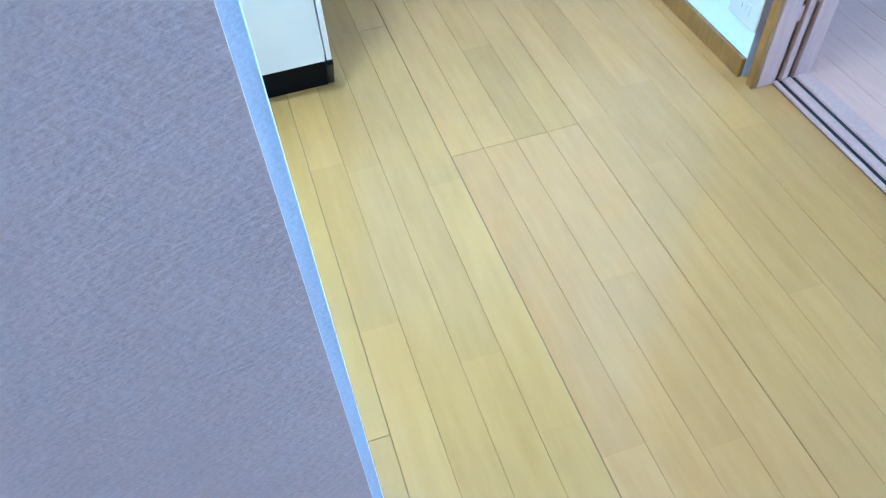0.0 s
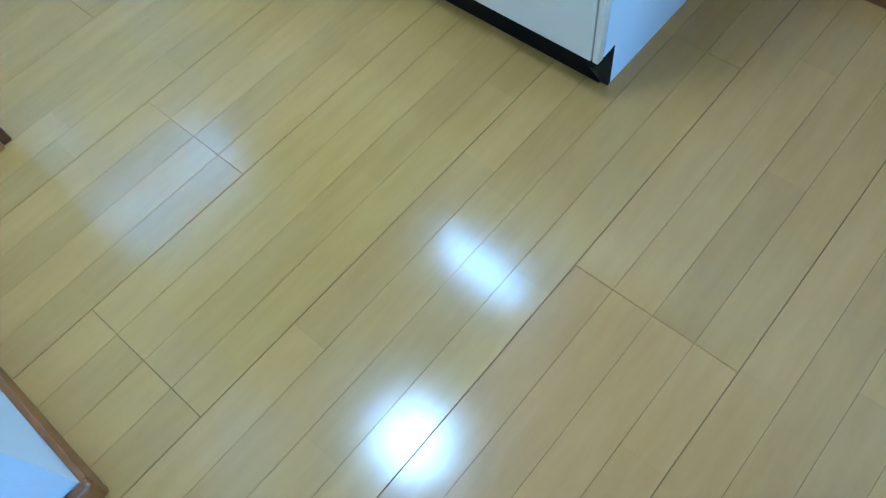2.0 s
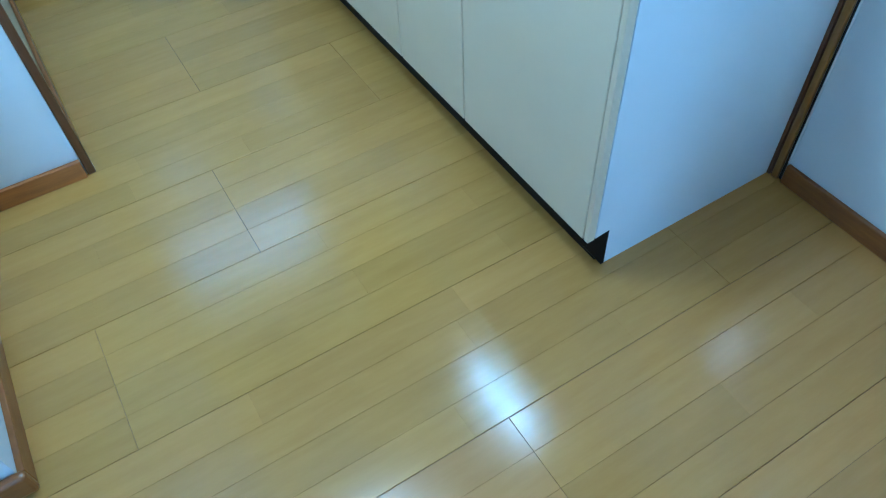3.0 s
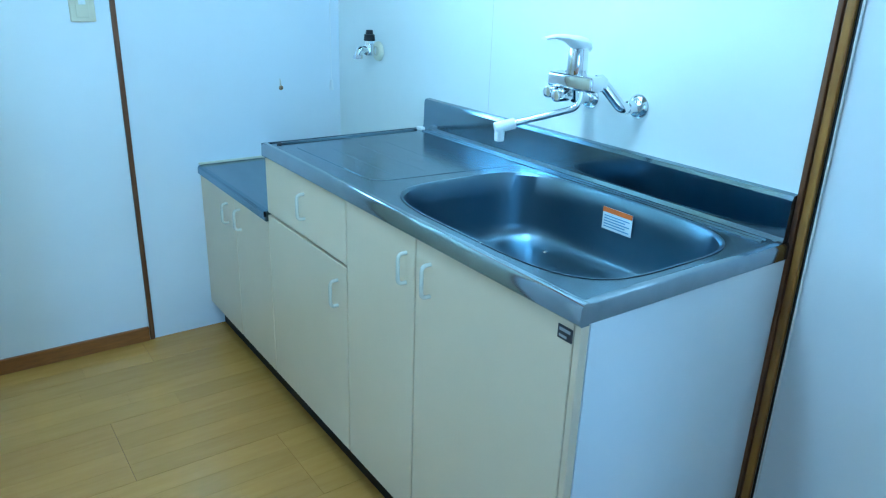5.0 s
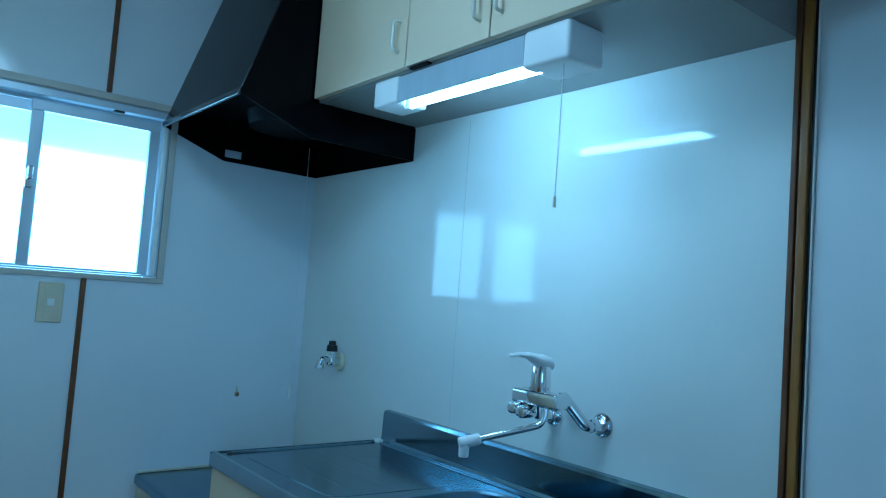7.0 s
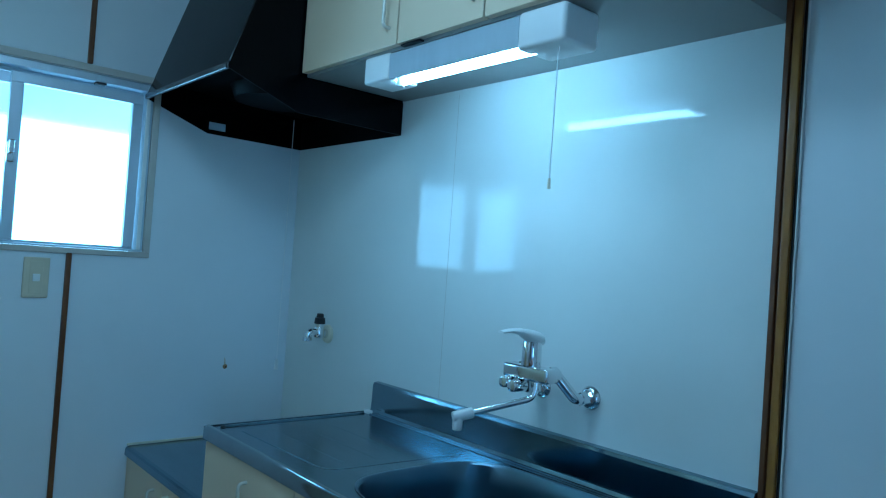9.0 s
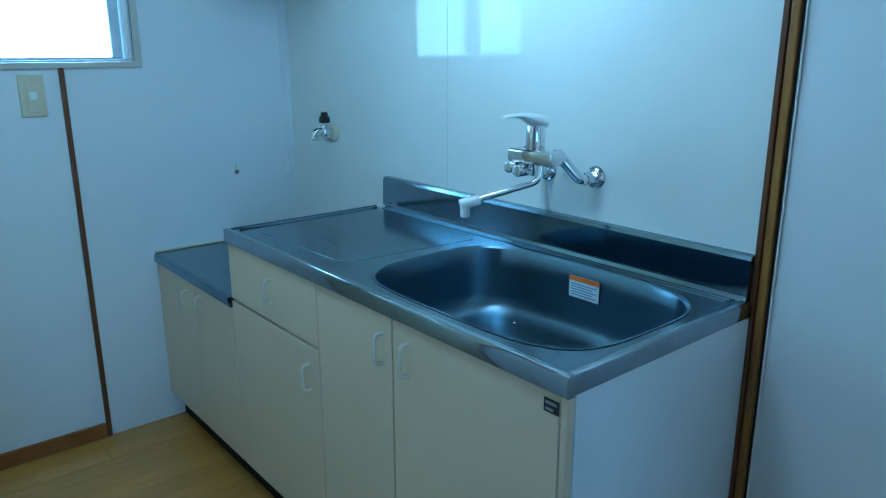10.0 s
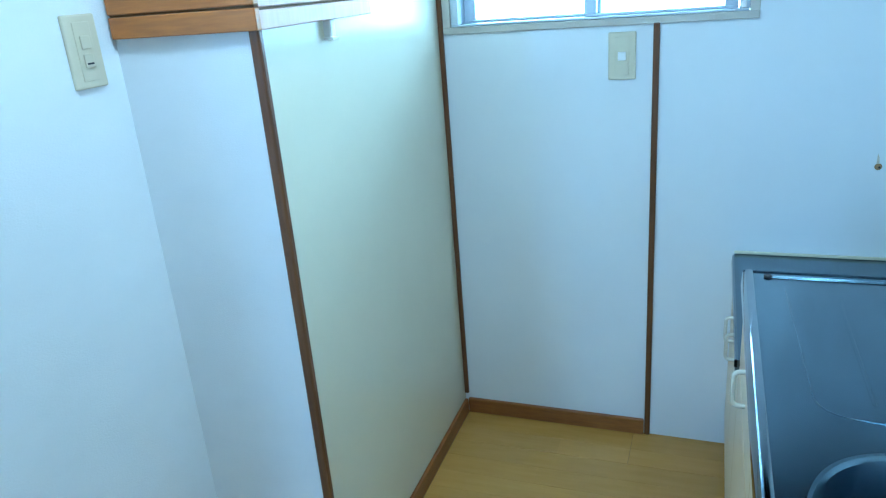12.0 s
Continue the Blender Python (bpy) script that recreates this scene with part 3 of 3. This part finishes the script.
door(gas, "door", 0.012, 0.321, 0.095, 0.576, grip=(0.262, 0.507, 0.032))
door(gas, "door", 0.323, 0.600, 0.095, 0.576, grip=(0.374, 0.517, 0.032))
gtop = part("steel_top", prism([(-0.004, 0.575), (-0.004, 0.615), (-0.012, 0.615), (-0.016, 0.607), (-0.536, 0.607), (-0.545, 0.605), (-0.549, 0.599), (-0.550, 0.579), (-0.546, 0.575)],
                              "x", 0.001, 0.5955), STEEL, gas, "stainless steel stove top")
part("corner_cap", box(0.5945, 0.5985, -0.5520, -0.546, 0.590, 0.606, 0.001), BLACK, gas, "black plastic end cap")
setting("sealant_bead", box(0.0, 0.006, -0.545, -0.004, 0.6075, 0.6155, 0.002), SEAL, "yellowed sealant bead along the wall")

# upper cabinet
up = thing("wall_cabinet", (1.2, -0.17, 1.755), "cream laminate wall cabinet with ivory handles", "cabinet")
UF = -0.360
part("body", box(0.632, 1.800, -0.342, -0.002, 1.752, 2.32), UNDER, up, "grey beige cabinet carcass")
for x0, x1, g in ((0.632, 1.066, 1.036), (1.068, 1.356, 1.326), (1.358, 1.800, 1.392)):
    door(up, "door", x0, x1, 1.758, 2.318, y=UF, grip=(g, 1.838, 0.036))
part("hinge_plate", box(1.70, 1.785, UF + 0.003, UF + 0.016, 1.752, 1.757, 0.001), CHROME, up, "metal plate under the door")
part("hinge_plate", box(1.08, 1.15, UF + 0.003, UF + 0.016, 1.752, 1.757, 0.001), BLACK, up, "dark clip under the door")
setting("wall_over_cabinet", box(0.632, 1.800, -0.360, -0.002, 2.322, H), WHITE_PANEL, "white boxing above the wall cabinet")

# under-cabinet lamp
lamp = thing("kitchen_lamp", (1.27, -0.30, 1.75), "white fluorescent strip lamp with pull cord under the cabinet", "lamp")
part("base", box(0.945, 1.545, -0.325, -0.255, 1.715, 1.751, 0.004), PLASTIC, lamp)
part("shade", prism([(-0.340, 1.750), (-0.348, 1.745), (-0.346, 1.688), (-0.342, 1.687), (-0.337, 1.700), (-0.332, 1.750)], "x", 1.027, 1.445), ALU, lamp, "pale blue grey shade plate")
part("end_cap", box(0.925, 1.028, -0.349, -0.258, 1.686, 1.7515, 0.007, 3), PLASTIC, lamp, smooth=True)
part("end_cap", box(1.444, 1.562, -0.350, -0.250, 1.678, 1.7515, 0.009, 3), PLASTIC, lamp, smooth=True)
part("tube", rod((1.026, -0.312, 1.688), (1.462, -0.312, 1.688), 0.0105, seg=20), TUBE, lamp, "lit fluorescent tube", smooth=True)
part("starter", rod((1.040, -0.320, 1.672), (1.040, -0.320, 1.700), 0.010, 0.009, 14, bevel=0.002), PLASTIC, lamp, "small round starter", smooth=True)
cord = part("pull_cord", sweep([(1.530, -0.325, 1.680), (1.530, -0.326, 1.55), (1.530, -0.327, 1.430)], 0.0011, 6), PLASTIC, lamp, "thin pull cord")
part("cord_weight", rod((1.530, -0.327, 1.413), (1.530, -0.327, 1.432), 0.0036, 0.0026, 10), IVORY, cord)

# ceiling lamp
LX, LY, LZ = 1.395, -1.01, 2.14
cl = thing("ceiling_lamp", (LX, LY, H), "white hanging ceiling lamp with lit opal cover", "lamp")
part("base", rod((LX, LY, H - 0.03), (LX, LY, H - 0.001), 0.05, seg=24, bevel=0.004), PLASTIC, cl)
part("stem", rod((LX, LY, LZ + 0.09), (LX, LY, H - 0.03), 0.006, seg=10), PLASTIC, cl)
bm = bmesh.new()
prof = [(0.150, 0.002), (0.148, 0.016), (0.130, 0.050), (0.080, 0.085), (0.012, 0.095)]
rings = [[bm.verts.new((LX + r * math.cos(2 * math.pi * k / 40), LY + r * math.sin(2 * math.pi * k / 40), LZ + dz)) for k in range(40)] for r, dz in prof]
for a, b in zip(rings, rings[1:]):
    for k in range(40):
        bm.faces.new((a[k], a[(k + 1) % 40], b[(k + 1) % 40], b[k]))
bm.faces.new(rings[-1])
part("shade", bm, PLASTIC, cl, "white bowl shade", smooth=True)
bm = bmesh.new()
prof = [(0.126, 0.004), (0.126, -0.040), (0.118, -0.068), (0.095, -0.088), (0.055, -0.099), (0.010, -0.102)]
rings = [[bm.verts.new((LX + r * math.cos(2 * math.pi * k / 40), LY + r * math.sin(2 * math.pi * k / 40), LZ + dz)) for k in range(40)] for r, dz in prof]
for a, b in zip(rings, rings[1:]):
    for k in range(40):
        bm.faces.new((a[k], a[(k + 1) % 40], b[(k + 1) % 40], b[k]))
bm.faces.new(rings[-1])
part("cover", bm, DISC, cl, "opal cover, lit", smooth=True)

# ---- range hood ----
hood = thing("range_hood", (0.31, -0.28, 1.645), "black enamelled range hood with sloping front", "hood")
HX = 0.626
bm = bmesh.new()


def sheet(bm, pts):
    bm.faces.new([bm.verts.new(p) for p in pts])


def skin(quads, t):
    bm = bmesh.new()
    for q in quads:
        sheet(bm, q)
    bmesh.ops.remove_doubles(bm, verts=bm.verts, dist=0.0005)
    bmesh.ops.recalc_face_normals(bm, faces=bm.faces)
    bmesh.ops.solidify(bm, geom=bm.faces[:], thickness=t)
    return bm


XL = 0.004
side_l = [(XL, -0.004, 1.647), (XL, -0.360, 1.650), (XL, -0.568, 1.728), (XL, -0.568, 1.742), (XL, -0.004, 1.747)]
side_r = [(HX, y, z) for _, y, z in side_l]
part("rim_panel", skin([side_l], 0.003), HOOD, hood)
part("rim_panel", skin([side_r], 0.003), HOOD, hood)
part("rim_panel", skin([[(XL, -0.005, 1.647), (HX, -0.005, 1.647), (HX, -0.005, 1.747), (XL, -0.005, 1.747)]], 0.003), HOOD_IN, hood)
T = 2.32
part("canopy", skin([[(XL, -0.568, 1.742), (HX, -0.568, 1.742), (HX, -0.375, T), (XL, -0.375, T)],
                     [(XL, -0.568, 1.742), (XL, -0.375, T), (XL, -0.004, T), (XL, -0.004, 1.747)],
                     [(XL, -0.004, 1.747), (XL, -0.004, T), (HX, -0.004, T), (HX, -0.004, 1.747)],
                     [(HX, -0.568, 1.742), (HX, -0.004, 1.747), (HX, -0.004, T), (HX, -0.375, T)]], 0.003), HOOD, hood, "sloping canopy")
part("front_lip", box(XL, HX + 0.002, -0.574, -0.564, 1.725, 1.743, 0.003), HOOD_EDGE, hood, "rounded front lip")
part("inner_plate", skin([[(0.01, -0.53, 1.79), (HX - 0.006, -0.53, 1.79), (HX - 0.006, -0.01, 1.765), (0.01, -0.01, 1.765)]], 0.003), HOOD_IN, hood)
bm = rod((0.31, -0.26, 1.735), (0.31, -0.26, 1.775), 0.135, 0.15, 40)
part("fan_ring", bm, FAN, hood, "dull metal fan ring", smooth=True)
# thin paler rod along the ridge, added for its highlight
part("ridge_highlight", rod((HX + 0.001, -0.567, 1.745), (HX + 0.001, -0.376, T - 0.002), 0.0022, seg=8), HOOD_EDGE, hood, "thin rod added as the highlight on the front edge")
part("rating_label", box(0.008, 0.010, -0.358, -0.300, 1.665, 1.690), ALU, hood, "small silver rating label")
hc = part("pull_cord", sweep([(0.022, -0.046, 1.75), (0.021, -0.045, 1.3), (0.020, -0.044, 0.87)], 0.0012, 6), PLASTIC, hood, "thin white pull cord")
part("cord_weight", rod((0.020, -0.044, 0.835), (0.020, -0.044, 0.872), 0.0085, 0.005, 12), PLASTIC, hc)
setting("wall_over_hood", box(0.001, 0.630, -0.38, -0.002, 2.322, H), WHITE_PANEL, "white boxing above the hood")

# ---- tap ----
tap = thing("wall_tap", (1.36, -0.01, 1.0), "chrome single lever wall mixer tap with white lever", "tap")
for fx in (1.407, 1.262):
    fl = part("flange", rod((fx, -0.001, 0.985), (fx, -0.012, 0.985), 0.029, 0.020, 28, bevel=0.003), CHROME, tap, smooth=True)
    ex = 1.375 if fx > 1.3 else 1.285
    bm = rod((fx, -0.010, 0.985), (fx, -0.040, 0.985), 0.015, seg=6)
    sweep(rounded([(fx, -0.036, 0.985), (fx, -0.055, 0.985), (ex, -0.085, 1.034), (ex, -0.112, 1.036)], 0.012), 0.0125, 14, bm=bm)
    rod((ex, -0.088, 1.036), (ex, -0.108, 1.036), 0.018, seg=6, bm=bm)
    part("leg", bm, CHROME, tap, smooth=True)
part("body", box(1.268, 1.400, -0.147, -0.105, 1.020, 1.052, 0.006, 3), CHROME, tap, smooth=True)
part("column", rod((1.335, -0.126, 1.050), (1.335, -0.126, 1.106), 0.0225, 0.0205, 32, bevel=0.003), CHROME, tap, smooth=True)
bm = bmesh.new()
secs = [(0.024, 1.106, 0.015, 0.010), (0.016, 1.112, 0.021, 0.014), (0.0, 1.113, 0.023, 0.017), (-0.022, 1.120, 0.019, 0.012), (-0.042, 1.127, 0.014, 0.007), (-0.070, 1.129, 0.011, 0.0042), (-0.096, 1.126, 0.009, 0.003)]
prev = None
LD = Vector((-0.06, -1, 0)).normalized()
LN = Vector((-LD.y, LD.x, 0))
for s, z, w, h in secs:
    c = Vector((1.335, -0.126, z)) - LD * s
    cur = [bm.verts.new(c + LN * (w * math.cos(2 * math.pi * k / 16)) + Vector((0, 0, h * math.sin(2 * math.pi * k / 16)))) for k in range(16)]
    if prev:
        for k in range(16):
            bm.faces.new((prev[k], prev[(k + 1) % 16], cur[(k + 1) % 16], cur[k]))
    else:
        bm.faces.new(cur)
    prev = cur
bm.faces.new(prev[::-1])
part("lever", bm, PLASTIC, tap, "white plastic lever", smooth=True)
bm = rod((1.288, -0.128, 1.010), (1.288, -0.165, 1.010), 0.014, 0.012, 20, bevel=0.002)
rod((1.318, -0.128, 1.006), (1.318, -0.168, 1.006), 0.015, 0.013, 20, bevel=0.002, bm=bm)
part("diverter_knob", bm, CHROME, tap, smooth=True)
SP = [(1.358, -0.130, 1.024), (1.358, -0.132, 0.985), (1.284, -0.272, 0.945)]
part("spout", sweep(rounded(SP, 0.022, 7), 0.0070, 14), CHROME, tap, "thin chrome swivel spout", smooth=True)
e = Vector(SP[2])
d = (e - Vector(SP[1])).normalized()
bm = rod(e - d * 0.022, e + d * 0.024, 0.0118, seg=20, bevel=0.003)
rod(e + d * 0.012 + Vector((0, 0, -0.002)), e + d * 0.012 + Vector((0, 0, -0.030)), 0.0112, 0.0104, 20, bevel=0.002, bm=bm)
part("nozzle", bm, PLASTIC, tap, "white plastic nozzle", smooth=True)

# stop valve
valve = thing("stop_valve", (0.291, 0, 0.998), "small chrome stop valve with black knob on the wall", "valve")
VX = 0.291
part("flange", rod((VX, -0.001, 0.997), (VX, -0.012, 0.997), 0.033, 0.029, 28, bevel=0.003), SEAL, valve, "yellowed flange", smooth=True)
bm = rod((VX, -0.010, 0.998), (VX, -0.052, 0.998), 0.016, 0.014, 18, bevel=0.002)
rod((VX, -0.038, 0.986), (VX, -0.038, 1.022), 0.019, 0.016, 18, bm=bm, bevel=0.002)
rod((VX, -0.038, 1.020), (VX, -0.038, 1.032), 0.014, seg=6, bm=bm)
sweep(rounded([(VX, -0.046, 1.002), (VX - 0.004, -0.074, 1.004), (VX - 0.007, -0.078, 0.978)], 0.012), 0.0125, 14, bm=bm)
part("body", bm, CHROME, valve, smooth=True)
part("outlet_nut", rod((VX - 0.0068, -0.0775, 0.974), (VX - 0.007, -0.078, 0.986), 0.0155, seg=6), CHROME, valve, "hexagonal outlet nut")
knob = part("knob", rod((VX, -0.038, 1.031), (VX, -0.038, 1.052), 0.019, 0.017, 12, bevel=0.002), RUBBER, valve, "black knob")
part("knob_cap", rod((VX, -0.038, 1.052), (VX, -0.038, 1.066), 0.013, 0.011, 14, bevel=0.002), RUBBER, knob)

# screw hole with stain
spot = thing("wall_plug", (0.0, -0.232, 0.850), "old plug hole with rust stain in the board", "plug")
bm = rod((0.0, -0.232, 0.850), (0.0015, -0.232, 0.850), 0.0085, 0.007, 14)
part("stain", bm, STAIN, spot)
part("streak", prism([(-0.237, 0.852), (-0.230, 0.852), (-0.232, 0.874), (-0.236, 0.884)], "x", 0.0, 0.0008), STREAK, spot, "pale rust streak above the hole")
part("hole", rod((0.0026, -0.230, 0.849), (0.0030, -0.230, 0.849), 0.0028, seg=10), RUBBER, spot)


# ---- switches and socket ----
def switch(name, m, label, rockers=1):
    s = thing(name, (0, 0, 0), label, "switch")
    part("plate", box(0, 0.008, -0.035, 0.035, -0.06, 0.06, 0.003), IVORY, s)
    part("inset", box(0.008, 0.010, -0.018, 0.018, -0.048, 0.048, 0.001), IVORY, s)
    for k in range(rockers):
        z = 0.03 * (k - (rockers - 1) / 2)
        r = part("rocker", box(0.010, 0.0135, -0.010, 0.010, z - 0.011, z + 0.011, 0.0015), PLASTIC if rockers == 1 else IVORY, s)
        if k == 0 and rockers > 1:
            part("mark", box(0.0135, 0.0140, -0.007, 0.007, z - 0.006, z - 0.003), BADGE, r)
    s.matrix_basis = m
    return s


switch("light_switch", pose(0.0, -0.845, 1.138), "ivory light switch plate under the window")
switch("light_switch", pose(1.000, -1.614, 1.287, 0, 0, 90), "ivory two rocker switch plate on the wing wall", 2)
socket = thing("wall_socket", (2.717, -0.79, 0.18), "ivory double socket plate near the floor", "socket")
part("plate", box(2.709, 2.717, -0.842, -0.735, 0.122, 0.235, 0.003), IVORY, socket)
for z in (0.160, 0.198):
    ins = part("inset", box(2.707, 2.709, -0.81, -0.767, z - 0.014, z + 0.014, 0.001), IVORY, socket)
    for y in (-0.796, -0.781):
        part("slot", box(2.707, 2.707, y - 0.001, y + 0.001, z - 0.006, z + 0.006), RUBBER, ins)

# ---- floors ----
setting("ground_slab", box(-0.14, 5.74, -3.56, 0.8, -0.12, -0.016), GAP, "dark underside of the flooring")
floor = tagged(new("floor"), "glossy pale maple plank flooring with grooved strips", kind="structure")
BW, STRIPS = 0.303, 4


def plank_mesh(width, length, seed, strips):
    """A board of grooved strips, each strip cut into staves."""
    rnd = random.Random(seed)
    bm = bmesh.new()
    sw = width / strips
    for s in range(strips):
        x0, x1 = s * sw, (s + 1) * sw
        cuts, y = [0.0], 0.0
        while True:
            y += rnd.uniform(0.28, 0.95)
            if y > length - 0.15:
                break
            cuts.append(y)
        cuts.append(length)
        for a, b in zip(cuts, cuts[1:]):
            g0 = 0.0011 if s == 0 else 0.0004
            g1 = 0.0011 if s == strips - 1 else 0.0004
            ga = 0.0007 if a == 0.0 else 0.00005
            gb = 0.0007 if b == length else 0.00005
            low = [bm.verts.new(p) for p in ((x0 + g0 * 0.25, a + ga * 0.3, -0.0018), (x1 - g1 * 0.25, a + ga * 0.3, -0.0018), (x1 - g1 * 0.25, b - gb * 0.3, -0.0018), (x0 + g0 * 0.25, b - gb * 0.3, -0.0018))]
            hi = [bm.verts.new(p) for p in ((x0 + g0, a + ga, 0), (x1 - g1, a + ga, 0), (x1 - g1, b - gb, 0), (x0 + g0, b - gb, 0))]
            bm.faces.new(hi)
            for i in range(4):
                bm.faces.new((low[i], low[(i + 1) % 4], hi[(i + 1) % 4], hi[i]))
    me = bpy.data.meshes.new("plank")
    bm.normal_update()
    bm.to_mesh(me)
    bm.free()
    return me


def lay(parent, x, width, strips, y0, y1, seed, material, tone=(1, 1, 1)):
    me = plank_mesh(width, y1 - y0, seed, strips)
    me.materials.append(material)
    ob = new("plank", me)
    ob.location = (x, y0, 0)
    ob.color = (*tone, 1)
    ob.parent = parent


# board tones by column: yellow west, then orange, then pinkish with duller north ends
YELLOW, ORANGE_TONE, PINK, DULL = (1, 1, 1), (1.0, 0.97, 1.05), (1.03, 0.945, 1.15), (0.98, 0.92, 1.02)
JOINT = {6: -0.852, 4: -1.437, 3: -1.078, 5: -0.31, 7: -0.13, 8: -1.78, 2: -0.62, 1: -1.0, 0: -0.4, -1: -0.8}
for k in range(-1, 9):
    x = 1.985 + (k - 6) * BW
    south = -1.345 if x + BW < 0.93 else -1.62 if x < 0.93 else -3.31
    width = 2.768 - x if k == 8 else BW
    ends = [south] + sorted(JOINT[k] - 1.818 * n for n in range(-1, 4) if south + 0.02 < JOINT[k] - 1.818 * n < -0.02) + [0.0]
    for n, (a, b) in enumerate(zip(ends, ends[1:])):
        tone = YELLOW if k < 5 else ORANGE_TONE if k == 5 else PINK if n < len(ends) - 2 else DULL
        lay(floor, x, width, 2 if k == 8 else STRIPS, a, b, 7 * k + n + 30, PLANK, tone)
setting("floor_bed", box(-0.02, 2.768, -3.42, 0.0, -0.016, -0.0017), GAP, "dark groove bottoms of the flooring")
room_floor = tagged(new("floor_room"), "pale pinkish plank flooring of the next room", kind="structure")
for k in range(9):
    lay(room_floor, 2.869 + k * BW, BW, STRIPS, -3.42, -1.2 - 0.31 * (k % 4), 140 + k, ROOM_FLOOR)
    lay(room_floor, 2.869 + k * BW, BW, STRIPS, -1.2 - 0.31 * (k % 4), 0.66, 160 + k, ROOM_FLOOR)
setting("floor_bed_room", box(2.869, 5.74, -3.42, 0.66, -0.016, -0.0017), GAP, "dark groove bottoms of the next room floor")
